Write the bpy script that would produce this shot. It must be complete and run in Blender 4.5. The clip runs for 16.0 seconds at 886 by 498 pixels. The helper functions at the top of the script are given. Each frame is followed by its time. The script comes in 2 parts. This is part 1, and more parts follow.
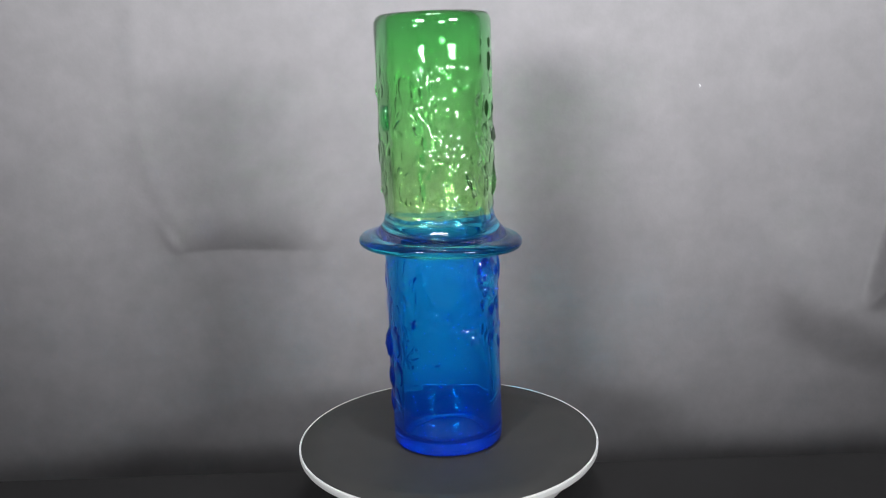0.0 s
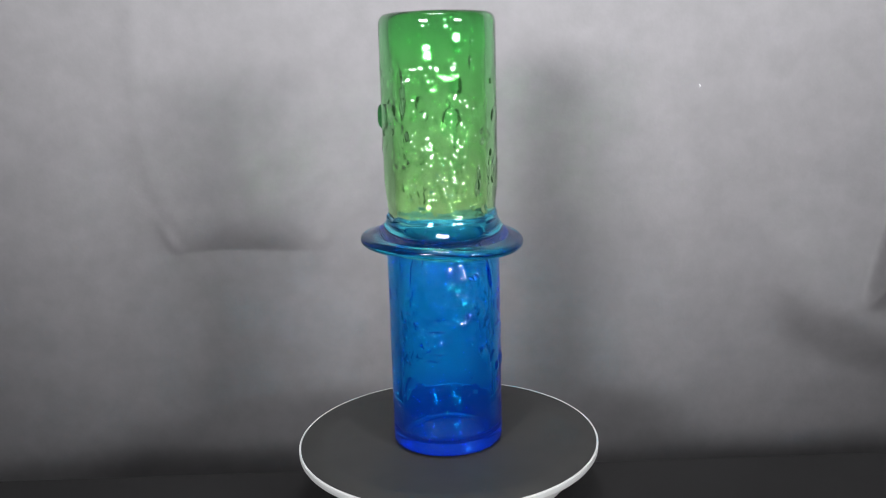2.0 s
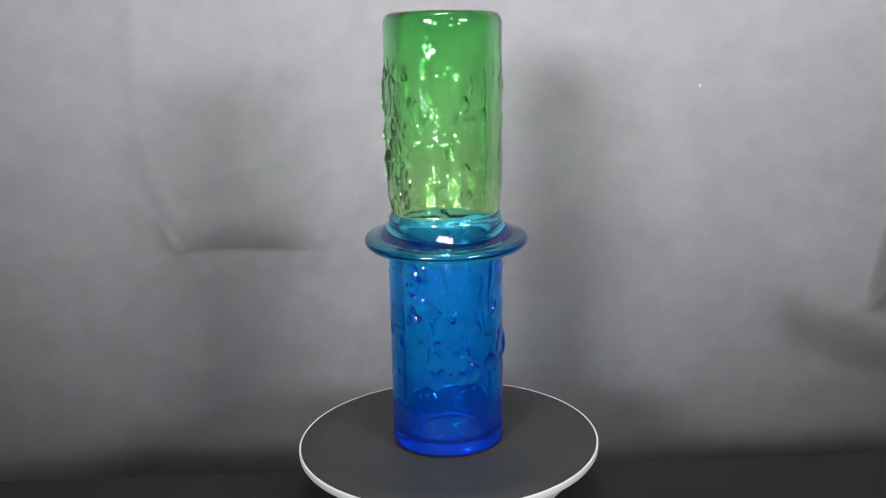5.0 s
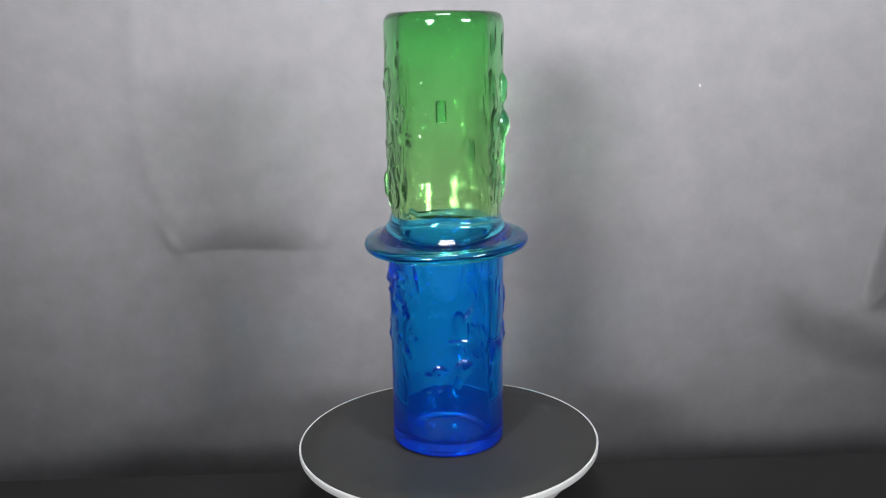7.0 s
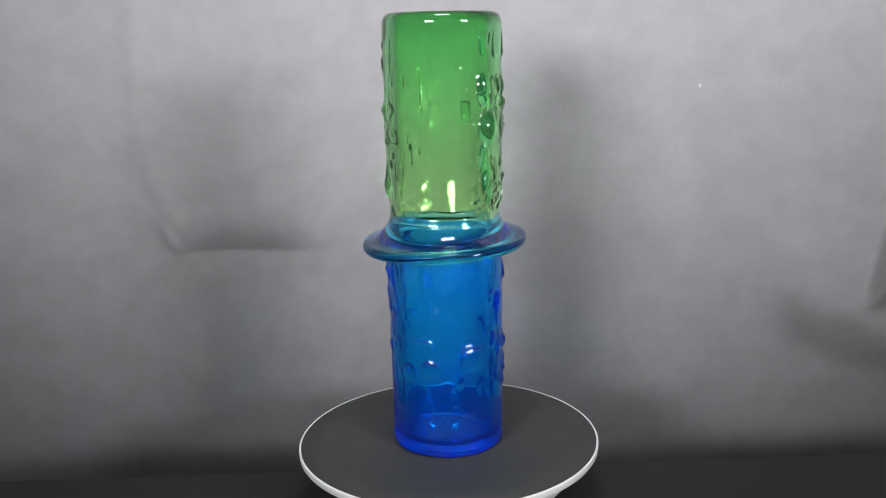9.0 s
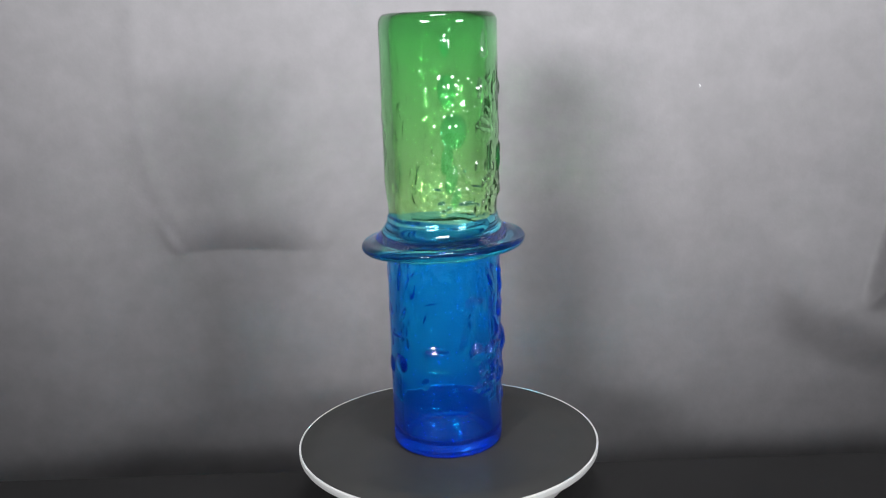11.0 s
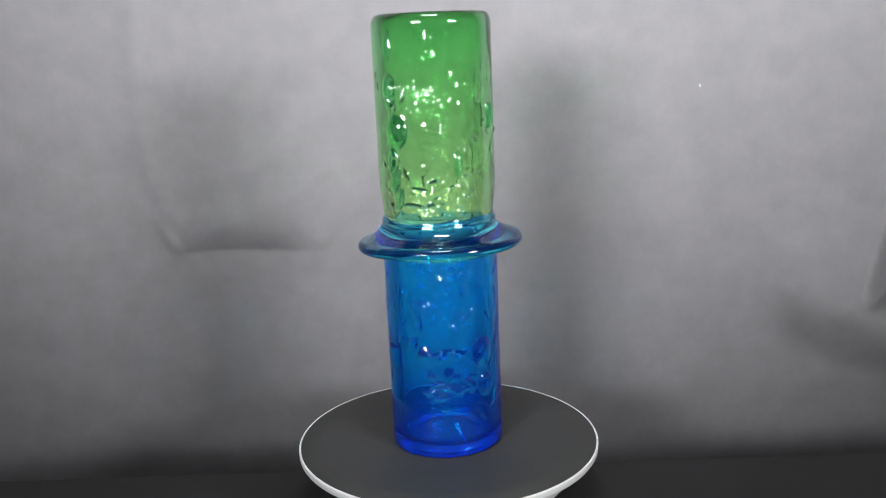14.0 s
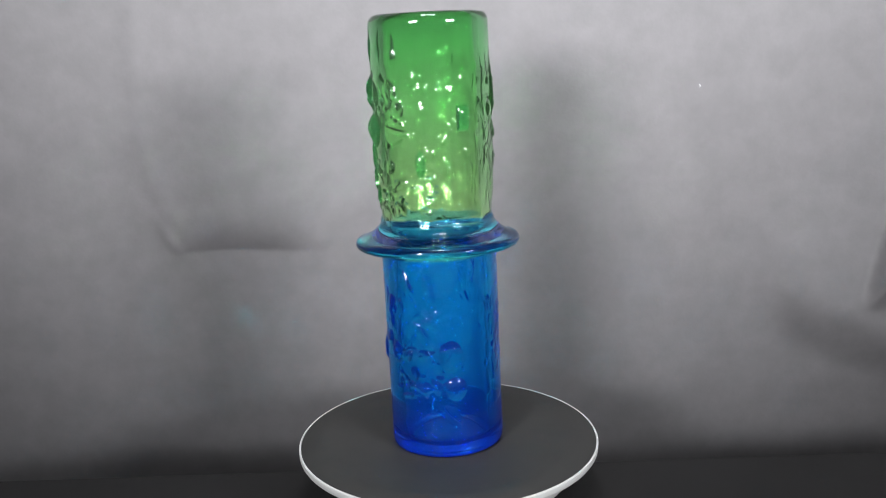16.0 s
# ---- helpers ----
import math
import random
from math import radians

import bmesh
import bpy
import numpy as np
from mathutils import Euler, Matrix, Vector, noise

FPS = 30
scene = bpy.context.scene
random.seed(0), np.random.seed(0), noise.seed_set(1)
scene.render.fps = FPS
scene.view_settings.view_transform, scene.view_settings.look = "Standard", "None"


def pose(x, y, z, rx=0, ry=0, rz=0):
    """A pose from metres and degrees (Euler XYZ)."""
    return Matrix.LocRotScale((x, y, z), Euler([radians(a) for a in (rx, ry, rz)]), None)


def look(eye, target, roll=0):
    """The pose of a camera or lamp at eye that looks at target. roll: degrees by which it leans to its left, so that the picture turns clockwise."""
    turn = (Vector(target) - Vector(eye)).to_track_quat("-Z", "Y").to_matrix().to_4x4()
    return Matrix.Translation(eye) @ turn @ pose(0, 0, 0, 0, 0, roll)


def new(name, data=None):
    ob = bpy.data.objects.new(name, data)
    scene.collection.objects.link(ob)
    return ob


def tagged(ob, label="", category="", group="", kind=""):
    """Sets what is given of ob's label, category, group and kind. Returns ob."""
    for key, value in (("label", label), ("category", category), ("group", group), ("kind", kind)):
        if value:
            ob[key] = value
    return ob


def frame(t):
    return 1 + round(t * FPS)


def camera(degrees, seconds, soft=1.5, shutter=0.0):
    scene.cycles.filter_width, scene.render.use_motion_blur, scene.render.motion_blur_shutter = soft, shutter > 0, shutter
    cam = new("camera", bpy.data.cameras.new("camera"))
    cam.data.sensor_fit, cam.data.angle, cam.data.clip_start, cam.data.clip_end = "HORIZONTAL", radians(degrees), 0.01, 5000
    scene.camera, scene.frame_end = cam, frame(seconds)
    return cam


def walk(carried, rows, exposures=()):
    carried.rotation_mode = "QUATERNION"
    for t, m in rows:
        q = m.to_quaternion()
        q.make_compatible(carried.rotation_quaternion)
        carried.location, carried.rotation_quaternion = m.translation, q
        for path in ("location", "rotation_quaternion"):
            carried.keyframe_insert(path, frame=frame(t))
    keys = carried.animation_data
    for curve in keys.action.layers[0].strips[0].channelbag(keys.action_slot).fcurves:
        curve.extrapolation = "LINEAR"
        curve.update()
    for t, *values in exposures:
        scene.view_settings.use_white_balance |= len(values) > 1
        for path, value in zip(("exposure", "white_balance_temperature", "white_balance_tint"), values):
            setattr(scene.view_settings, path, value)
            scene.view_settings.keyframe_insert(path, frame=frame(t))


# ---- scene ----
D_CAM, H_CAM, PITCH, ROLL, FOV = 0.6994, 0.3156, 12.468, -1.85, 53.0
SPIN = 17.0          # degrees a second, clockwise from above
LEAN_AT = 6.7        # when the leaning vase tips straight to +x
cam = camera(FOV, 16.0, soft=1.0)
aim = (0.0005, 0.0, H_CAM - D_CAM * math.tan(radians(PITCH)))
eye = (0.0, -D_CAM, H_CAM)
walk(cam, [(0.0, look(eye, aim, ROLL)), (16.0, look(eye, aim, ROLL))])

# ---- light ----
world = bpy.data.worlds.new("dim_room")
world.use_nodes = True
scene.world = world
world.node_tree.nodes["Background"].inputs["Color"].default_value = (0.75, 0.78, 0.85, 1)
world.node_tree.nodes["Background"].inputs["Strength"].default_value = 0.04


def softbox(name, azimuth, dist, z, width, height, watts, target=(0, 0, 0.2), colour=(1, 1, 1), spread=160):
    data = bpy.data.lights.new(name, "AREA")
    data.shape, data.size, data.size_y = "RECTANGLE", width, height
    data.energy, data.color, data.spread = watts, colour, radians(spread)
    a = radians(azimuth)
    p = (dist * math.sin(a), -dist * math.cos(a), z)
    ob = new(name, data)
    ob.matrix_world = look(p, target)
    return ob


COOL = (0.955, 0.965, 0.985)
softbox("softbox_light_left", -25, 1.9, 0.665, 0.50, 0.34, 6.9, (0.06, 0.25, 0.655), COOL, 51.5)
softbox("softbox_light_right", 42, 1.9, 0.665, 0.50, 0.34, 6.9, (0.06, 0.25, 0.655), COOL, 51.5)
softbox("ceiling_light", 1, 0.45, 1.54, 0.42, 0.30, 7.6, (0, -0.4, 0.0), COOL, 170)
scene.view_settings.exposure = 0.0
scene.cycles.sample_clamp_indirect = 0.0
scene.cycles.blur_glossy = 0.0
scene.cycles.max_bounces = scene.cycles.transmission_bounces = 16
scene.cycles.caustics_refractive = scene.cycles.caustics_reflective = True


# ---- materials ----
def material(name):
    m = bpy.data.materials.new(name)
    m.use_nodes = True
    t = m.node_tree
    t.nodes.clear()
    out = t.nodes.new("ShaderNodeOutputMaterial")
    return m, t, out


def node(t, kind, **inputs):
    n = t.nodes.new(kind)
    for k, v in inputs.items():
        n.inputs[k.replace("_", " ")].default_value = v
    return n


def ramp(t, fac, stops):
    n = t.nodes.new("ShaderNodeValToRGB")
    e = n.color_ramp.elements
    while len(e) < len(stops):
        e.new(0.5)
    for i, (p, c) in enumerate(stops):
        e[i].position = p
        e[i].color = (*c, 1)
    t.links.new(fac, n.inputs[0])
    return n


def glass(name, z0, z1, stops, wobble=0.0, painted_glow=0.0, glow_colour=(1, 1, 1), foot_glow=0.0):
    """Clear coloured glass whose colour runs from stop to stop between the heights z0 and z1. A diffuse share of colour
    imitates light glowing inside it.
    """
    m, t, out = material(name)
    co = t.nodes.new("ShaderNodeTexCoord")
    sep = t.nodes.new("ShaderNodeSeparateXYZ")
    t.links.new(co.outputs["Object"], sep.inputs[0])
    noise_n = node(t, "ShaderNodeTexNoise", Scale=30.0, Detail=2.0)
    t.links.new(co.outputs["Object"], noise_n.inputs["Vector"])
    mul = t.nodes.new("ShaderNodeMath")
    mul.operation = "MULTIPLY_ADD"
    mul.inputs[1].default_value = wobble
    t.links.new(noise_n.outputs["Fac"], mul.inputs[0])
    t.links.new(sep.outputs["Z"], mul.inputs[2])
    mp = node(t, "ShaderNodeMapRange")
    mp.inputs["From Min"].default_value = z0 + wobble / 2
    mp.inputs["From Max"].default_value = z1 + wobble / 2
    t.links.new(mul.outputs[0], mp.inputs["Value"])
    r = ramp(t, mp.outputs[0], [(p, tuple(q * q for q in c)) for p, c in stops])
    g = node(t, "ShaderNodeBsdfPrincipled", IOR=1.58, Roughness=0.0, Transmission_Weight=1.0)
    t.links.new(r.outputs["Color"], g.inputs["Base Color"])
    if not painted_glow:
        t.links.new(g.outputs[0], out.inputs["Surface"])
        return m
    df = node(t, "ShaderNodeBsdfDiffuse", Color=(*glow_colour, 1))
    mix = node(t, "ShaderNodeMixShader", Fac=painted_glow)
    # a different share at the foot, painted for light gathered in the thick base
    if foot_glow:
        thick = node(t, "ShaderNodeMapRange")
        thick.interpolation_type = "SMOOTHSTEP"
        for k, q in (("From Min", 0.004), ("From Max", 0.030), ("To Min", foot_glow), ("To Max", painted_glow)):
            thick.inputs[k].default_value = q
        t.links.new(sep.outputs["Z"], thick.inputs["Value"])
        t.links.new(thick.outputs[0], mix.inputs[0])
    t.links.new(g.outputs[0], mix.inputs[1])
    t.links.new(df.outputs[0], mix.inputs[2])
    t.links.new(mix.outputs[0], out.inputs["Surface"])
    return m


def plain(name, c1, c2, scale, rough, bump=0.0, bump_scale=200.0, metal=0.0):
    """A two-tone mottled surface with fine relief."""
    m, t, out = material(name)
    co = t.nodes.new("ShaderNodeTexCoord")
    n1 = node(t, "ShaderNodeTexNoise", Scale=scale, Detail=5.0, Roughness=0.6)
    n2 = node(t, "ShaderNodeTexNoise", Scale=bump_scale, Detail=3.0)
    for n in (n1, n2):
        t.links.new(co.outputs["Object"], n.inputs["Vector"])
    r = ramp(t, n1.outputs["Fac"], [(0.3, c1), (0.7, c2)])
    b = node(t, "ShaderNodeBsdfPrincipled", Roughness=rough, Metallic=metal)
    t.links.new(r.outputs["Color"], b.inputs["Base Color"])
    if bump:
        bp = node(t, "ShaderNodeBump", Strength=bump, Distance=0.0005)
        t.links.new(n2.outputs["Fac"], bp.inputs["Height"])
        t.links.new(bp.outputs["Normal"], b.inputs["Normal"])
    t.links.new(b.outputs[0], out.inputs["Surface"])
    return m


Z_LOW, Z_TOP = 0.1605, 0.1920     # where the collar meets the lower and the upper body
H_VASE, R_VASE = 0.3445, 0.0456
GREEN = glass("green_glass", Z_TOP, H_VASE, [(0.0, (0.78, 0.99, 0.70)), (0.4, (0.66, 0.96, 0.64)), (0.85, (0.53, 0.89, 0.57)), (1.0, (0.48, 0.74, 0.54))], 0.0, 0.025, (0.22, 0.85, 0.22))
GREEN_IN = glass("green_glass_inside", Z_TOP, H_VASE, [(0.0, (0.97, 1.0, 0.88)), (0.35, (0.90, 1.0, 0.83)), (0.72, (0.79, 1.0, 0.76)), (1.0, (0.60, 0.96, 0.64))])
# Drips are the body's green; the deeper tint imitates how dark they look edge-on.
DRIP = glass("green_glass_deepened", Z_TOP, H_VASE, [(0.0, (0.46, 0.97, 0.54)), (1.0, (0.30, 0.82, 0.43))], 0.0, 0.05, (0.05, 0.80, 0.20))
TEAL = glass("teal_glass", Z_LOW, Z_TOP, [(0.0, (0.06, 0.68, 1.0)), (0.30, (0.14, 0.86, 1.0)), (0.5, (0.26, 0.95, 1.0)), (1.0, (0.48, 0.98, 1.0))], 0.01, 0.03, (0.0, 0.20, 1.0))
BLUE = glass("blue_glass", 0.0, Z_LOW, [(0.0, (0.01, 0.13, 1.0)), (0.09, (0.04, 0.46, 1.0)), (0.30, (0.09, 0.80, 1.0)), (1.0, (0.13, 0.87, 1.0))], 0.0, 0.13, (0.0, 0.07, 1.0), 0.15)
BLUE_IN = glass("blue_glass_inside", 0.0, Z_LOW, [(0.0, (0.94, 1.0, 1.0)), (1.0, (0.95, 1.0, 1.0))])
PAPER = plain("grey_backdrop_paper", (0.160, 0.155, 0.161), (0.190, 0.183, 0.191), 34.0, 0.7, 0.30, 260.0)
MAT = plain("dark_rubber_mat", (0.038, 0.038, 0.037), (0.047, 0.0465, 0.045), 30.0, 0.6, 0.2, 2500.0)
WHITE = plain("white_plastic", (0.84, 0.84, 0.83), (0.90, 0.90, 0.89), 25.0, 0.35, 0.04, 900.0)
TABLE_TOP = plain("black_table_cloth", (0.010, 0.0095, 0.0100), (0.015, 0.0145, 0.0150), 14.0, 0.8, 0.3, 1200.0)
ROOM = plain("white_wall_paint", (0.58, 0.58, 0.57), (0.64, 0.64, 0.63), 3.0, 0.8)


# ---- mesh helpers ----
def smooth_mesh(name, verts, faces, mats, faces_mat=None):
    me = bpy.data.meshes.new(name)
    me.from_pydata(verts, [], faces)
    for m in mats:
        me.materials.append(m)
    me.polygons.foreach_set("use_smooth", [True] * len(me.polygons))
    if faces_mat is not None:
        me.polygons.foreach_set("material_index", faces_mat)
    me.update()
    return me


def lathe(profile, n, closed_axis=True):
    """Verts and faces of a profile (r, z), turned about z."""
    verts = [(r * math.cos(2 * math.pi * i / n), r * math.sin(2 * math.pi * i / n), z) for r, z in profile for i in range(n)]
    faces = [(j * n + i, j * n + (i + 1) % n, (j + 1) * n + (i + 1) % n, (j + 1) * n + i) for j in range(len(profile) - 1) for i in range(n)]
    return verts, faces


def lathed(name, profile, n, mat, parent=None, label=""):
    v, f = lathe(profile, n)
    ob = new(name, smooth_mesh(name, v, f, [mat]))
    ob.parent = parent
    return tagged(ob, label)


def arc(cx, cz, r, a0, a1, n):
    return [(cx + r * math.cos(radians(a0 + (a1 - a0) * i / n)), cz + r * math.sin(radians(a0 + (a1 - a0) * i / n))) for i in range(n + 1)]


# ---- setting: backdrop sweep and room ----
BACK_Y, TABLE_Z, TABLE_EDGE = 0.283, -0.055, 0.052


def dent(x, z, cx, cz, sx, sz, h, turn=0.0):
    c, s = math.cos(radians(turn)), math.sin(radians(turn))
    u, v = (x - cx) * c + (z - cz) * s, -(x - cx) * s + (z - cz) * c
    return h * np.exp(-(u / sx) ** 2 - (v / sz) ** 2)


def CREASES(x, z):
    """How far the creased paper stands out from its plane."""
    x, z = 0.909 * x, 0.921 * z + 0.0021
    sm = lambda t: np.clip(t, 0, 1) ** 2 * (3 - 2 * np.clip(t, 0, 1))
    # a long soft fold that ends in a hooked crease
    bend = -0.302 + 0.020 * sm((0.20 - z) / 0.10) + 0.006 * np.sin(18 * z)
    d = 0.0021 * np.exp(-((x - bend - 0.010) / 0.011) ** 2) * sm((z - 0.095) / 0.05)
    # the pocket beside it: swells, then drops back along a sharp lower edge
    edge = 0.0975 + 0.0020 * np.cos((x + 0.215) * 40)
    swell = (1 - (1 - np.clip((z - edge) / 0.040, 0, 1)) ** 2) * sm((0.30 - z) / 0.17)
    d += 0.0125 * (1 + 0.25 * np.tanh((x + 0.2) / 0.04)) * swell * np.exp(-np.abs((x + 0.212) / 0.074) ** 3.2)
    # the broad sagging fold on the other side and its pinched corner
    line = 0.026 - 0.40 * (x - 0.325)
    under = sm((z - line + 0.044) / 0.074) * sm((line + 0.16 - z) / 0.15)
    d += 0.023 * under * sm((x - 0.315) / 0.06)
    d += 0.034 * sm((x - 0.425 - 0.35 * (z - 0.02)) / 0.014) * sm((z - 0.012) / 0.050) * sm((0.18 - z) / 0.07)
    # shallow handling dimples
    for cx, cz, sx, sz, h, turn in ((0.26, 0.25, 0.004, 0.002, 0.0006, 30), (-0.10, 0.30, 0.05, 0.02, 0.0016, 20), (0.12, 0.31, 0.06, 0.015, 0.0015, -15), (0.36, 0.30, 0.03, 0.012, 0.0018, 40), (0.22, 0.12, 0.05, 0.04, 0.0018, 0), (-0.38, 0.24, 0.03, 0.06, 0.002, 10), (0.12, 0.345, 0.03, 0.006, 0.0012, 8),
                                      (-0.276, 0.110, 0.0055, 0.020, 0.0030, 28), (-0.120, 0.108, 0.006, 0.014, 0.0022, -30), (0.175, 0.352, 0.012, 0.003, 0.0016, 20), (0.30, 0.06, 0.05, 0.02, 0.0014, -10)):
        d += dent(x, z, cx, cz, sx, sz, h, turn)
    return d


def backdrop():
    nx = 420
    xs = np.linspace(-0.95, 0.95, nx)
    s = np.concatenate([np.linspace(-0.70, -0.16, 16, endpoint=False), np.linspace(-0.16, 0.45, 220, endpoint=False), np.linspace(0.45, 1.2, 24)])
    X, Z = np.meshgrid(xs, s)
    Y = BACK_Y - 0.0022 * np.sin(3.1 * X + 0.7) - 0.0012 * np.sin(9 * X + 4 * Z) - CREASES(X, Z)
    verts = np.stack([X, Y, Z], -1).reshape(-1, 3).tolist()
    m = len(s)
    faces = [(j * nx + i, j * nx + i + 1, (j + 1) * nx + i + 1, (j + 1) * nx + i) for j in range(m - 1) for i in range(nx - 1)]
    ob = new("backdrop", smooth_mesh("backdrop", verts, faces, [PAPER]))
    sol = ob.modifiers.new("thickness", "SOLIDIFY")
    sol.thickness, sol.offset = 0.0015, -1
    return tagged(ob, "creased grey studio backdrop hanging behind the black table", "backdrop", kind="structure")


backdrop()


def room():
    def wall(name, x0, x1, y0, y1, z0, z1, label, mat=ROOM):
        bm = bmesh.new()
        bmesh.ops.create_cube(bm, size=1, matrix=Matrix.Translation(((x0 + x1) / 2, (y0 + y1) / 2, (z0 + z1) / 2)) @ Matrix.Diagonal((x1 - x0, y1 - y0, z1 - z0, 1)))
        me = bpy.data.meshes.new(name)
        bm.to_mesh(me)
        me.materials.append(mat)
        tagged(new(name, me), label, name.split("_")[0], kind="structure")
    wall("table", -0.75, 0.75, -0.70, TABLE_EDGE, -0.85, TABLE_Z, "table draped to the floor in plain matt black cloth", TABLE_TOP)
    # unseen shell, added to close the space and bounce light into the glass edges
    wall("floor", -1.6, 1.6, -2.5, 1.5, -0.92, -0.85, "unseen plain white floor added to close the room")
    wall("ceiling", -1.6, 1.6, -2.5, 1.5, 1.6, 1.7, "unseen plain white ceiling added to close the room")
    wall("wall_north", -1.6, 1.6, 1.5, 1.6, -0.85, 1.6, "unseen plain white wall added behind the backdrop")
    wall("wall_south", -1.6, 1.6, -2.6, -2.5, -0.85, 1.6, "unseen plain white wall added opposite the backdrop")
    wall("wall_west", -1.7, -1.6, -2.5, 1.5, -0.85, 1.6, "unseen plain white side wall added to close the room")
    wall("wall_east", 1.6, 1.7, -2.5, 1.5, -0.85, 1.6, "unseen plain white side wall added to close the room")


room()


# ---- turntable ----
def turntable():
    base = new("turntable")
    tagged(base, "white plastic turntable with a dark mat on a black table", "turntable")
    base.location = (0, 0, TABLE_Z)
    lathed("base", [(0.0, 0.002), (0.047, 0.002), (0.050, 0.004), (0.066, 0.009), (0.090, 0.018), (0.1020, 0.027), (0.1025, 0.043), (0.100, 0.0455), (0.0, 0.0455)], 128, WHITE, base, "white bowl-shaped base")
    lathed("foot_ring", [(0.0, 0.0), (0.046, 0.0), (0.046, 0.003), (0.0, 0.003)], 64, MAT, base)
    v, f = lathe([(0.0, -0.0100), (0.112, -0.0100), (0.1205, -0.0078), (0.1240, -0.0062), (0.1249, -0.0048)] + arc(0.1242, -0.0008, 0.0008, -10, 90, 4) + [(0.1236, 0.0002), (0.1232, -0.0006), (0.1232, -0.004), (0.0, -0.004)], 256)
    platter = new("platter", smooth_mesh("platter", v, f, [WHITE]))
    platter.parent = base
    tagged(platter, "round white turning platter with a thin rim")
    lathed("mat", [(0.0, -0.0035), (0.1231, -0.0035), (0.1231, -0.0003)] + [(0.1229, 0.0), (0.10, 0.0), (0.05, 0.0), (0.0, 0.0)], 256, MAT, platter, "dark grey matt rubber mat")
    return base, platter


TABLE, PLATTER = turntable()


def lint():
    """A short pale fibre that clings to the backdrop."""
    bm = bmesh.new()
    rings = []
    for i in range(9):
        q = i / 8
        c = Vector((0.0022 * math.sin(3.0 * q), -0.0006 * math.sin(math.pi * q), 0.0050 * (q - 0.5)))
        rings.append([bm.verts.new(c + 0.0004 * Vector((math.cos(k * 1.2566), math.sin(k * 1.2566), 0))) for k in range(5)])
    for a, b in zip(rings, rings[1:]):
        for k in range(5):
            bm.faces.new((a[k], a[(k + 1) % 5], b[(k + 1) % 5], b[k]))
    me = bpy.data.meshes.new("lint")
    bm.to_mesh(me)
    me.materials.append(WHITE)
    ob = new("lint", me)
    ob.scale = (0.7, 0.7, 0.7)
    ob.location = (0.2835, BACK_Y - 0.0065, 0.2715)
    tagged(ob, "tiny pale curled fibre clinging to the grey backdrop", "lint")


lint()


# ---- vase ----
NA = 640


def lattice(seed, na, nz, az, z, dz):
    """Smooth noise, periodic in the azimuth, na cells round and dz metres high."""
    rng = np.random.RandomState(seed)
    g = rng.uniform(-1, 1, (nz, na))
    u, v = az / (2 * math.pi) * na, z / dz
    i, j = np.floor(u).astype(int), np.floor(v).astype(int)
    fu, fv = u - i, v - j
    fu, fv = fu * fu * (3 - 2 * fu), fv * fv * (3 - 2 * fv)
    i0, i1, j0, j1 = i % na, (i + 1) % na, j % nz, (j + 1) % nz
    return (g[j0, i0] * (1 - fu) + g[j0, i1] * fu) * (1 - fv) + (g[j1, i0] * (1 - fu) + g[j1, i1] * fu) * fv


def fade(x, a, b):
    t = np.clip((x - a) / (b - a), 0, 1)
    return t * t * (3 - 2 * t)


MAP_DZ = 0.0005
MAP_Z = np.arange(0, 760) * MAP_DZ
MAP_A = np.linspace(0, 2 * math.pi, NA, endpoint=False)
RELIEF = np.zeros((len(MAP_Z), NA))


def stamp(a, zc, w, h, height, flat=1.5, turn=0.0):
    """Adds a rounded lump to the relief, at the azimuth a (degrees) and height zc, w wide and h high."""
    reach = max(w, h) / 2 + MAP_DZ
    j0, j1 = max(int((zc - reach) / MAP_DZ), 0), int((zc + reach) / MAP_DZ) + 2
    half = int(reach / R_VASE / (2 * math.pi) * NA) + 2
    mid = int(round(a / 360 * NA))
    cols = np.arange(mid - half, mid + half + 1) % NA
    u = ((MAP_A[cols] - radians(a) + math.pi) % (2 * math.pi) - math.pi) * R_VASE
    u, v = np.meshgrid(u, MAP_Z[j0:j1] - zc)
    c, s = math.cos(radians(turn)), math.sin(radians(turn))
    d = np.clip(1 - ((u * c + v * s) / (w / 2)) ** 2 - ((v * c - u * s) / (h / 2)) ** 2, 0, 1)
    if flat < 0.5:
        flat = 2 * flat
        d = np.clip(1 - np.abs(2 * u / w) ** 3, 0, 1) * np.clip(1 - np.abs(2 * v / h) ** 3, 0, 1)
    RELIEF[j0:j1, cols] += height * d ** flat


def crowding(a, zc):
    """How crowded with small lumps the glass is, 0 to 1."""
    a = a % 360
    if zc > 0.18:
        if 255 < a < 340:
            return 0.13
        return (0.9 if 140 < a < 245 else 0.4) * (0.6 if zc > 0.27 else 1.0)
    if 285 < a < 345:
        return 0.10
    if (a < 80 and zc < 0.10) or (185 < a < 235 and zc > 0.10):
        return 0.9
    return 0.35


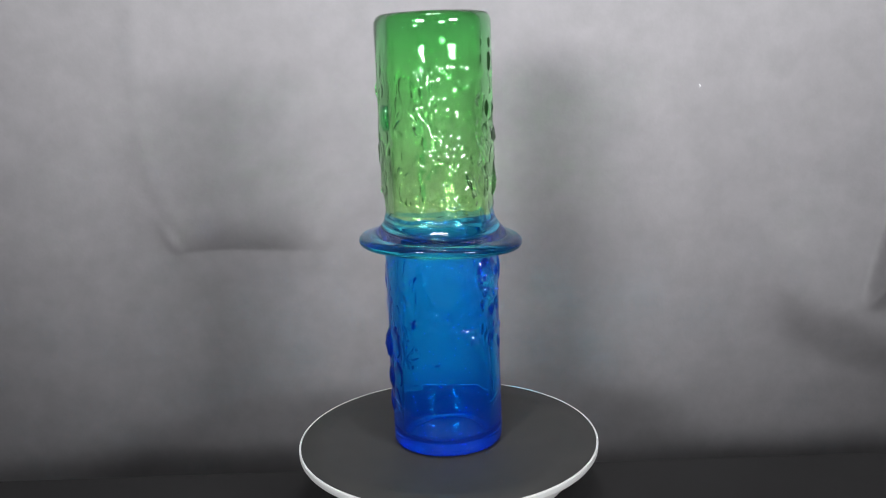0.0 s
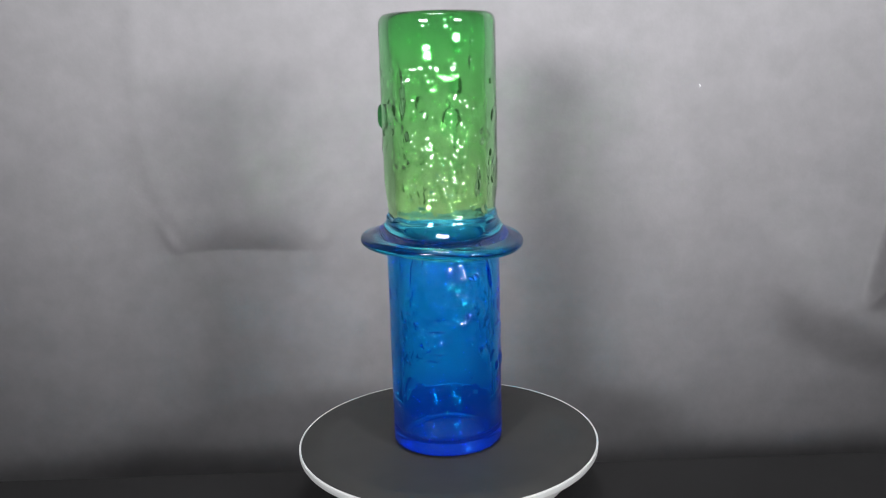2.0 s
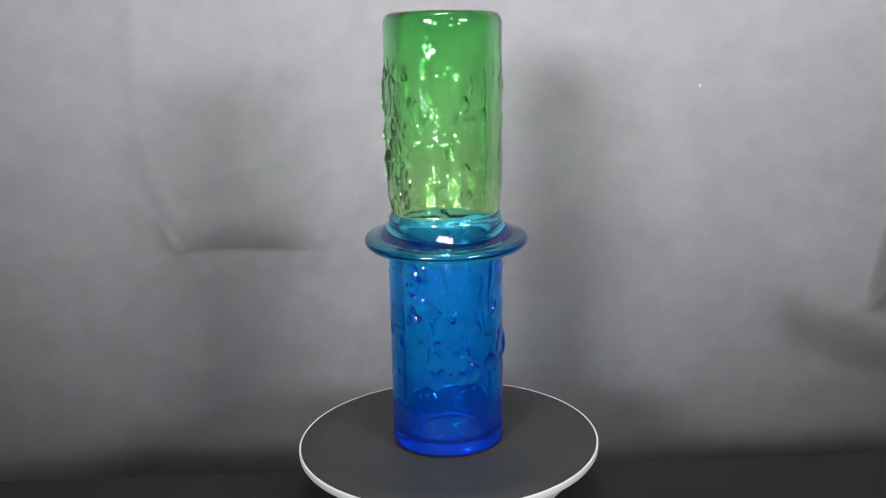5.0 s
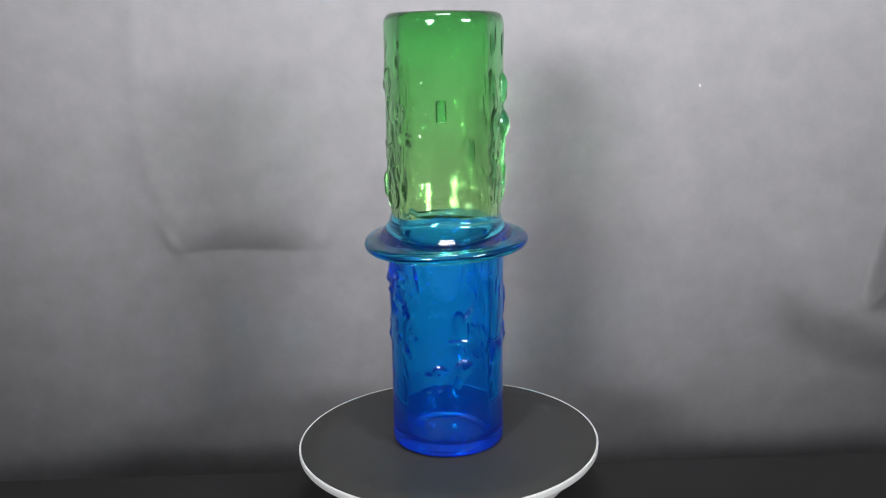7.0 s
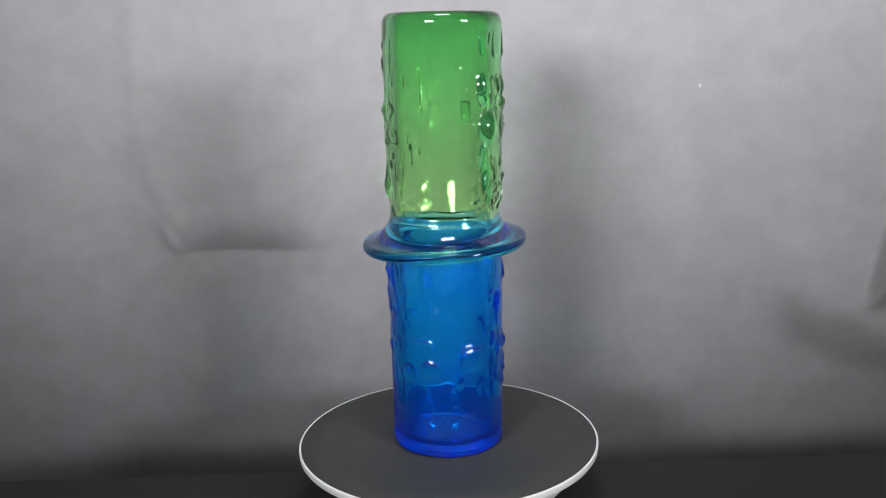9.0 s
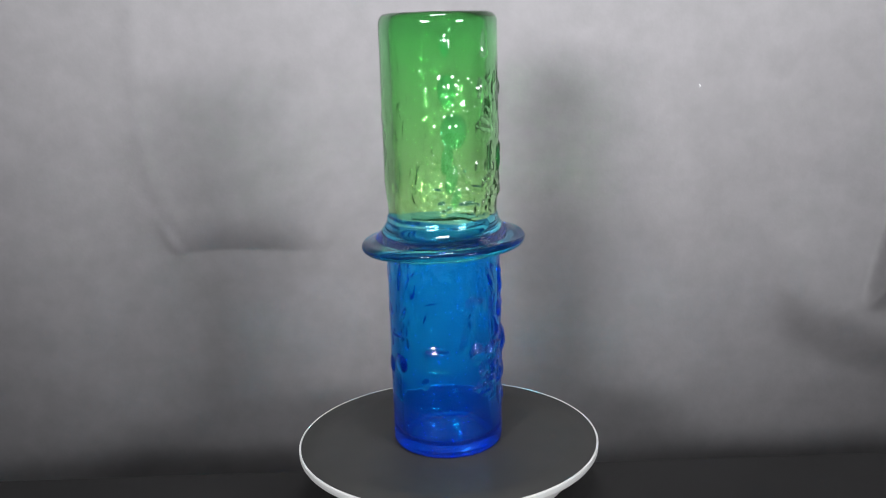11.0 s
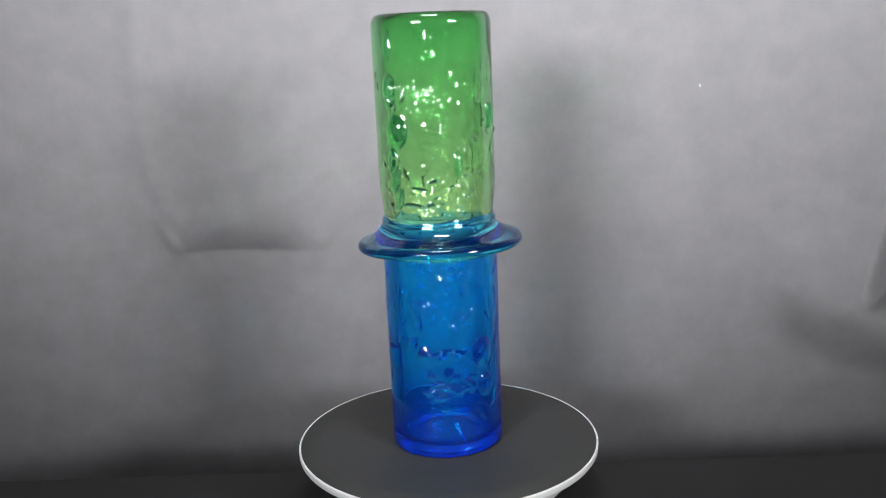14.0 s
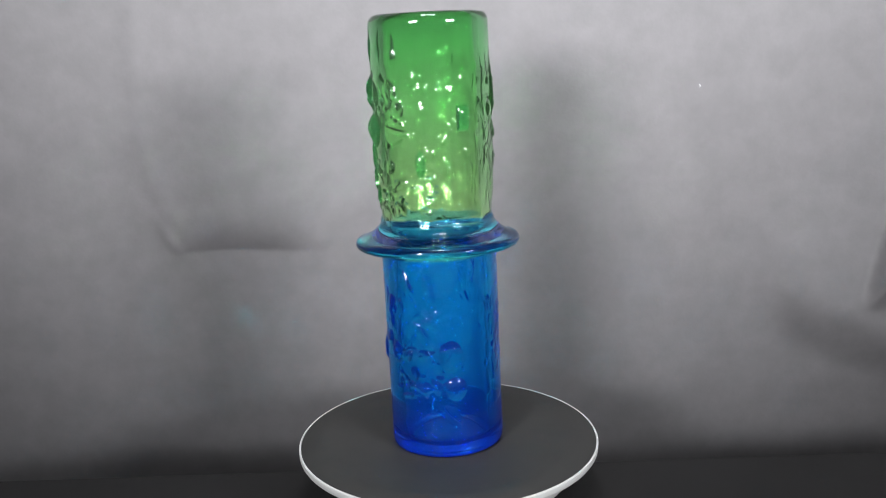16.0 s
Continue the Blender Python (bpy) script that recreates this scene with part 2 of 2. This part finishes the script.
def scatter_lumps():
    rng = np.random.RandomState(5)
    for k in range(620):
        zc = rng.uniform(0.050, 0.155) if k % 2 else rng.uniform(0.190, 0.306)
        a = rng.uniform(0, 360)
        small = k % 5 > 1
        w = rng.uniform(0.0022, 0.0045) if small else 0.0028 + 0.006 * rng.uniform(0, 1) ** 2
        tall, sign, slope, turn, keep = rng.uniform(0.8, 2.6), rng.choice([-1, 1, 1]), rng.uniform(0.05, 0.13), rng.uniform(-50, 50), rng.uniform(0, 1)
        if keep < crowding(a, zc):
            stamp(a, zc, w, w * tall, sign * w * slope * (1 if small else 0.75), 1.3, turn)
    # dense sparkling clusters: two low on the green, two on the blue
    for a0, a1, z0, z1, count, small, large in ((150, 215, 0.198, 0.268, 46, 0.0030, 0.0085), (15, 85, 0.198, 0.222, 26, 0.0030, 0.0080), (195, 228, 0.112, 0.152, 26, 0.0050, 0.0120), (10, 70, 0.048, 0.090, 34, 0.0045, 0.0105), (0, 60, 0.085, 0.140, 18, 0.0045, 0.0100),
                                                 (335, 400, 0.198, 0.235, 30, 0.0035, 0.0090), (340, 395, 0.272, 0.296, 20, 0.0035, 0.0090), (20, 60, 0.265, 0.305, 16, 0.0035, 0.0090), (135, 165, 0.200, 0.310, 22, 0.0035, 0.0090)):
        for k in range(count):
            w = rng.uniform(small, large)
            stamp(rng.uniform(a0, a1), rng.uniform(z0, z1), w, w * rng.choice([0.5, 0.8, 1.3, 2.0]), rng.choice([-1, 1, 1, 1]) * w * rng.uniform(0.07, 0.15), rng.uniform(0.9, 1.4), rng.uniform(-30, 30))
    # broad gentle swellings that catch the lamps
    for k in range(170):
        zc = rng.uniform(0.050, 0.150) if k % 2 else rng.uniform(0.196, 0.310)
        a, w, keep = rng.uniform(0, 360), rng.uniform(0.0045, 0.0095), rng.uniform(0, 1)
        tall, slope, turn = rng.uniform(0.5, 1.6), rng.uniform(0.06, 0.12), rng.uniform(-60, 60)
        if keep < crowding(a, zc) * (1.2 if zc > 0.18 else 0.7):
            stamp(a, zc, w, w * tall, w * slope, 1.1, turn)
    az, z = np.meshgrid(MAP_A, MAP_Z)
    patch = fade(lattice(3, 9, 16, az, z, 0.035), -0.10, 0.5) * np.where(z > 0.18, 1.0, 0.55)
    ridge = 1 - np.abs(lattice(11, 44, 64, az, z, 0.0075))
    fine = lattice(12, 90, 128, az, z, 0.0032)
    patch = patch * (1 - 0.8 * fade(az, 4.35, 4.65) * (1 - fade(az, 5.75, 6.0)))
    RELIEF[:] += patch * (0.0005 * (ridge - 0.7) + 0.00008 * fine)
    RELIEF[:] *= fade(z, 0.030, 0.062) * (1 - fade(z, 0.290, 0.326)) * (1 - fade(z, 0.149, 0.159) * (1 - fade(z, 0.185, 0.193)))
    RELIEF[:] *= 1 - 0.9 * fade(az, 1.2, 1.4) * (1 - fade(az, 2.6, 2.8)) * (1 - fade(z, 0.215, 0.235)) * fade(z, 0.17, 0.18)


# azimuth in degrees, height, width and height of the lump, how far it stands out, how flat its top is, its turn
GREEN_DRIPS = [
    (348, 0.3198, 0.0075, 0.0175, 0.0016, 1.0, 0), (349, 0.2880, 0.0130, 0.0239, 0.0030, 0.9, 0), (355, 0.2590, 0.0200, 0.0260, 0.0038, 0.8, 0),
    (348, 0.2385, 0.0085, 0.0240, 0.0024, 0.9, -8), (352, 0.2235, 0.0095, 0.0230, 0.0024, 0.9, -12), (356, 0.2090, 0.0070, 0.0190, 0.0018, 1.0, -15),
    (55, 0.2345, 0.0080, 0.0210, 0.0022, 0.9, 0), (98, 0.2675, 0.0106, 0.0190, 0.0032, 0.30, 0),
]
GREEN_BUBBLES = [
    (356, 0.2633, 0.0194, 0.0230, 0.0016, 0.8, 0), (29, 0.2587, 0.0194, 0.0202, 0.0013, 0.8, 0), (349, 0.2927, 0.0141, 0.0193, 0.0014, 1, 0),
    (23, 0.2899, 0.0088, 0.0156, 0.0016, 1, 0), (34, 0.2749, 0.0123, 0.0129, 0.0020, 1, 0), (351, 0.3228, 0.0097, 0.0239, -0.0010, 1, -20),
    (30, 0.3216, 0.0079, 0.0202, 0.0009, 1, 0), (69, 0.2880, 0.0106, 0.0129, 0.0014, 1, 0), (30, 0.3147, 0.0106, 0.0083, 0.0010, 1, 0),
    (33, 0.2658, 0.0158, 0.0055, 0.0010, 1, -25), (138, 0.2724, 0.0114, 0.0129, 0.0020, 1, 0), (144, 0.3011, 0.0114, 0.0055, -0.0010, 1, 0),
    (182, 0.2917, 0.0125, 0.0125, 0.0016, 0.8, 0), (182, 0.2917, 0.0050, 0.0050, -0.0010, 1, 0), (228, 0.2720, 0.0110, 0.0105, 0.0014, 0.8, 0),
    (151, 0.2840, 0.0100, 0.0400, 0.0022, 0.9, 0), (225, 0.3210, 0.0060, 0.0080, 0.0010, 1, 0), (63, 0.2280, 0.0098, 0.0075, -0.0012, 1, 0),
    (64, 0.2425, 0.0090, 0.0120, 0.0014, 1, 20), (35, 0.2590, 0.0300, 0.0050, 0.0012, 1, -15),
]
GREEN_FOLDS = [
    (223, 0.3067, 0.0062, 0.0156, 0.0012, 1, 0), (219, 0.2714, 0.0141, 0.0175, 0.0015, 1, 0), (235, 0.2513, 0.0176, 0.0110, 0.0014, 1, 0),
    (190, 0.2164, 0.0070, 0.0230, 0.0013, 1, 25), (231, 0.2182, 0.0070, 0.0276, 0.0014, 1, 0), (199, 0.3001, 0.0194, 0.0138, 0.0012, 1, 0),
    (189, 0.2210, 0.0100, 0.0120, 0.0014, 1, 0), (229, 0.2120, 0.0080, 0.0180, 0.0014, 1, 0), (228, 0.2478, 0.0240, 0.0022, 0.0007, 1, 0),
    (191, 0.2077, 0.0194, 0.0248, 0.0016, 0.8, 0), (169, 0.2310, 0.0097, 0.0276, 0.0014, 1, 0), (8, 0.2026, 0.0194, 0.0083, 0.0013, 1, 0),
    (34, 0.2202, 0.0132, 0.0092, 0.0014, 1, 0), (352, 0.2433, 0.0045, 0.0170, 0.0012, 1, 30), (4, 0.2266, 0.0045, 0.0180, 0.0014, 1, 25), (18, 0.2159, 0.0180, 0.0045, 0.0014, 1, -12),
]
BLUE_BUBBLES = [
    (75, 0.0845, 0.0200, 0.0258, 0.0034, 0.8, 0), (79, 0.0575, 0.0167, 0.0193, 0.0024, 0.8, 0), (38, 0.0869, 0.0238, 0.0110, 0.0015, 1, 0),
    (334, 0.0815, 0.0195, 0.0180, 0.0022, 0.22, 0), (57, 0.1468, 0.0106, 0.0064, 0.0012, 1, 0), (9, 0.1128, 0.0070, 0.0175, 0.0014, 1, 0),
    (34, 0.0597, 0.0090, 0.0045, 0.0012, 1, -25), (74, 0.0357, 0.0114, 0.0212, 0.0015, 1, 30), (56, 0.1371, 0.0079, 0.0304, 0.0020, 1, 10),
    (34, 0.1433, 0.0053, 0.0230, 0.0015, 1, 25), (10, 0.1228, 0.0140, 0.0180, 0.0024, 1, 0), (32, 0.0839, 0.0060, 0.0120, 0.0016, 1, -30),
    (22, 0.0671, 0.0050, 0.0105, 0.0014, 1, 50),
]
BLUE_RIDGES = [
    (28, 0.0510, 0.0130, 0.0048, 0.0012, 1, 12), (267, 0.0692, 0.0141, 0.0156, 0.0014, 0.7, 0), (291, 0.0742, 0.0150, 0.0138, 0.0014, 0.7, 0),
    (242, 0.1444, 0.0062, 0.0285, 0.0018, 1, 12), (291, 0.1454, 0.0053, 0.0258, 0.0015, 1, -8), (296, 0.1169, 0.0053, 0.0147, 0.0016, 1, -30),
    (284, 0.0959, 0.0220, 0.0037, 0.0009, 1, 0), (213, 0.1269, 0.0246, 0.0101, 0.0016, 1, -15), (213, 0.1485, 0.0176, 0.0156, 0.0014, 1, 0),
    (187, 0.0912, 0.0079, 0.0120, 0.0014, 1, 0), (181, 0.1018, 0.0194, 0.0037, 0.0010, 1, 0), (204, 0.1437, 0.0185, 0.0276, 0.0020, 0.6, 0),
    (331, 0.0916, 0.0246, 0.0041, 0.0006, 1, 0), (15, 0.0851, 0.0132, 0.0184, 0.0022, 1, 0),
]


scatter_lumps()
for row in GREEN_DRIPS:
    stamp(*row)
DRIP_MAP = RELIEF.copy()
for row in GREEN_DRIPS:
    stamp(*row[:4], -row[4], *row[5:])
DRIP_MAP -= RELIEF
for rows in (GREEN_DRIPS, GREEN_BUBBLES, GREEN_FOLDS, BLUE_BUBBLES, BLUE_RIDGES):
    for row in rows:
        stamp(*row)


def relief(z):
    """The relief along one ring whose height z varies round it."""
    u = np.clip(z / MAP_DZ, 0, len(MAP_Z) - 2)
    j = u.astype(int)
    k = np.arange(NA)
    return RELIEF[j, k] * (1 - u + j) + RELIEF[j + 1, k] * (u - j)


def outer_radius(az, z):
    r = R_VASE + 0 * az + 0.0004 * np.cos(2 * az + 0.4) + 0.0003 * lattice(2, 6, 12, az, z, 0.06)
    neck = np.clip((0.217 - z) / 0.026, 0, 1)
    r -= 0.0024 * fade(z, 0.174, 0.190) * (neck - 0.06 * np.sin(2 * math.pi * neck))
    return r + relief(z)


def tube(grids):
    """Verts and faces of stacked rings; each grid is an array rows x NA x 3, rows in the order that keeps the faces outward."""
    verts, faces, base = [], [], 0
    for g in grids:
        m = g.shape[0]
        verts.append(g.reshape(-1, 3))
        n = g.shape[1]
        j, i = np.meshgrid(np.arange(m - 1), np.arange(n), indexing="ij")
        k = (i + 1) % n
        q = np.stack([j * n + i, j * n + k, (j + 1) * n + k, (j + 1) * n + i], -1).reshape(-1, 4) + base
        faces.append(q)
        base += m * n
    return np.concatenate(verts).tolist(), np.concatenate(faces).tolist()


def ring_grid(r, z, n=NA):
    a = np.linspace(0, 2 * math.pi, n, endpoint=False)
    return np.stack([r * np.cos(a), r * np.sin(a), z + 0 * a], -1)


R_BORE, Z_BORE = 0.0358, 0.0062


def wave(az):
    return 0.0022 * lattice(21, 9, 4, az, 0 * az, 1.0) + 0.0012 * lattice(22, 23, 4, az, 0 * az, 1.0)


def collar_tilt(az):
    return 0.0028 * np.cos(az - 1.1) + 0.0005 * np.cos(2 * az + 1)


def vase():
    root = new("glass_vase")
    tagged(root, "tall lumpy green and blue glass vase with a flared collar", "vase")
    a = np.linspace(0, 2 * math.pi, NA, endpoint=False)

    def outer_rows(z0, z1, n, w0=0.0, w1=0.0):
        rows = []
        for t in np.linspace(0, 1, n):
            z = z0 + (z1 - z0) * t + wave(a) * (w0 * (1 - t) ** 4 + w1 * t ** 4)
            rows.append((outer_radius(a, z), z))
        return rows

    # lower body: underside, foot rounding, wall, then the bore's floor and wall
    low = outer_rows(0.004, Z_LOW, 320)
    r0 = low[0][0]
    foot = [(r0 * q, 0 * a + z) for q, z in ((0.02, 0.0008), (0.4, 0.0008), (0.8, 0.0004), (0.90, 0.0), (0.962, 0.0), (0.983, 0.0006), (0.995, 0.0018))]
    g_low = np.stack([ring_grid(r, z) for r, z in foot + low])
    bore_r = lambda az, z: R_BORE + 0.0005 * lattice(31, 7, 16, az, z, 0.03) + 0.00012 * lattice(32, 20, 40, az, z, 0.01)
    corner = 0.008
    bore = [(bore_r(a, 0 * a + z), 0 * a + z) for z in np.linspace(Z_LOW, Z_BORE + corner, 60)]
    side = bore[-1][0]
    floor_ = [(side - 0.008 * (1 - math.cos(q)), 0 * a + Z_BORE + corner - corner * math.sin(q)) for q in np.linspace(0.08, math.pi / 2, 18)]
    floor_ += [((side - 0.008) * q, 0 * a + Z_BORE + 0.0010 * (1 - q)) for q in (0.7, 0.4, 0.2, 0.01)]
    g_in = np.stack([ring_grid(r, z) for r, z in bore + floor_])
    v, f = tube([g_low, g_in])
    n_out = (g_low.shape[0] - 1) * NA
    body = new("lower_body", smooth_mesh("lower_body", v, f, [BLUE, BLUE_IN], [0] * n_out + [1] * (len(f) - n_out)))
    body.parent = root
    tagged(body, "deep blue clear glass with bubbles and ridges")

    # collar: a flared skirt that ends in a thick rolled lip
    prof = []
    rc = 0.0645
    for t in np.linspace(0, 1, 40):
        prof.append((R_VASE + (rc - 0.004 - R_VASE) * (t ** 0.8), Z_LOW + 0.0005 + 0.0033 * t))
    lip = arc(rc - 0.0036, Z_LOW + 0.0080, 0.0045, -80, 75, 24)
    top = []
    for t in np.linspace(0.06, 1, 50):
        top.append((lip[-1][0] + (R_VASE - lip[-1][0]) * (1 - (1 - t) ** 1.6), lip[-1][1] + (Z_TOP - lip[-1][1]) * t ** 1.6))
    prof = [(R_VASE, Z_LOW)] + prof[1:] + lip + top[:-1] + [(R_VASE, Z_TOP)]
    rows = []
    lo_r, hi_r = low[-1][0], outer_radius(a, Z_TOP + wave(a))
    for i, (r, z) in enumerate(prof):
        t = i / (len(prof) - 1)
        k = fade(np.array(r), R_VASE, R_VASE + 0.012)
        edge = lo_r * (1 - t) + hi_r * t - R_VASE
        zz = z + collar_tilt(a) * k + wave(a) * t ** 6
        rr = r + edge * (1 - k) + k * 0.0006 * np.cos(a * 3 + 1)
        rr = rr + (0.0009 + 0.0006 * np.cos(2 * a + 2)) * math.exp(-((t - 0.955) / 0.030) ** 2)
        rows.append((rr, zz))
    rows[0], rows[-1] = (lo_r, 0 * a + Z_LOW), (hi_r, Z_TOP + wave(a))
    g_c = np.stack([ring_grid(r, z) for r, z in rows])
    swell = lambda q: 0.0034 * max(math.sin(math.pi * q ** 0.7), 0.0) ** 1.2
    g_ci = np.stack([ring_grid(bore_r(a, 0 * a + Z_LOW + q * (Z_TOP - Z_LOW)) + swell(q), Z_LOW + q * (Z_TOP - Z_LOW) + collar_tilt(a) * 0.6 * math.sin(math.pi * q)) for q in np.linspace(1, 0, 40)])
    v, f = tube([g_c, g_ci])
    n_out = (g_c.shape[0] - 1) * NA
    collar = new("collar", smooth_mesh("collar", v, f, [TEAL, BLUE_IN], [0] * n_out + [1] * (len(f) - n_out)))
    collar.parent = root
    tagged(collar, "flared teal blue glass collar with a rolled lip")

    # upper body: wall, rounded rim, then the bore from the mouth down
    up = outer_rows(Z_TOP, H_VASE - 0.008, 300, w0=1.0)
    rt = up[-1][0]
    rim = [(rt - 0.0066 * (1 - math.cos(q)), 0 * a + H_VASE - 0.008 + 0.008 * math.sin(q)) for q in np.linspace(0.12, math.pi / 2, 14)]
    inner = rt - 0.0066
    mouth = [(inner * (1 - t) + (R_BORE + 0.0012) * t, 0 * a + H_VASE - 0.0008 * t) for t in (0.5, 1.0)]
    lip_in = [(R_BORE + 0.0012 - 0.0012 * math.sin(q), 0 * a + H_VASE - 0.0008 - 0.004 * (1 - math.cos(q))) for q in np.linspace(0.2, math.pi / 2, 6)]
    bore = [(bore_r(a, 0 * a + z), 0 * a + z) for z in np.linspace(H_VASE - 0.006, Z_TOP, 60)]
    g_up = np.stack([ring_grid(r, z) for r, z in up + rim + mouth])
    g_ui = np.stack([ring_grid(r, z) for r, z in [mouth[-1]] + lip_in + bore])
    v, f = tube([g_up, g_ui])
    n_out = (g_up.shape[0] - 1) * NA
    mats = []
    for r, z in up[:-1] + [(0, 0 * a)] * (n_out // NA - len(up) + 1):
        mats += (2 * (DRIP_MAP[np.clip(z / MAP_DZ, 0, len(MAP_Z) - 1).astype(int), np.arange(NA)] > 0.0003)).tolist()
    upper = new("upper_body", smooth_mesh("upper_body", v, f, [GREEN, GREEN_IN, DRIP], mats + [1] * (len(f) - n_out)))
    upper.parent = root
    tagged(upper, "clear green glass, darker towards the rounded rim")
    return root


VASE = vase()

# ---- movement ----
def motions():
    times = [0.5 * i for i in range(33)]
    walk(VASE, [(t, Matrix.Translation((0, 0, 0.0008)) @ pose(0, 0, 0, 0, 0, -SPIN * (t - LEAN_AT)) @ pose(0, 0, 0, 0, 1.06, 0)) for t in times])
    walk(PLATTER, [(t, pose(0, 0, -TABLE_Z, 0, 0, -SPIN * (t - LEAN_AT))) for t in times])


motions()
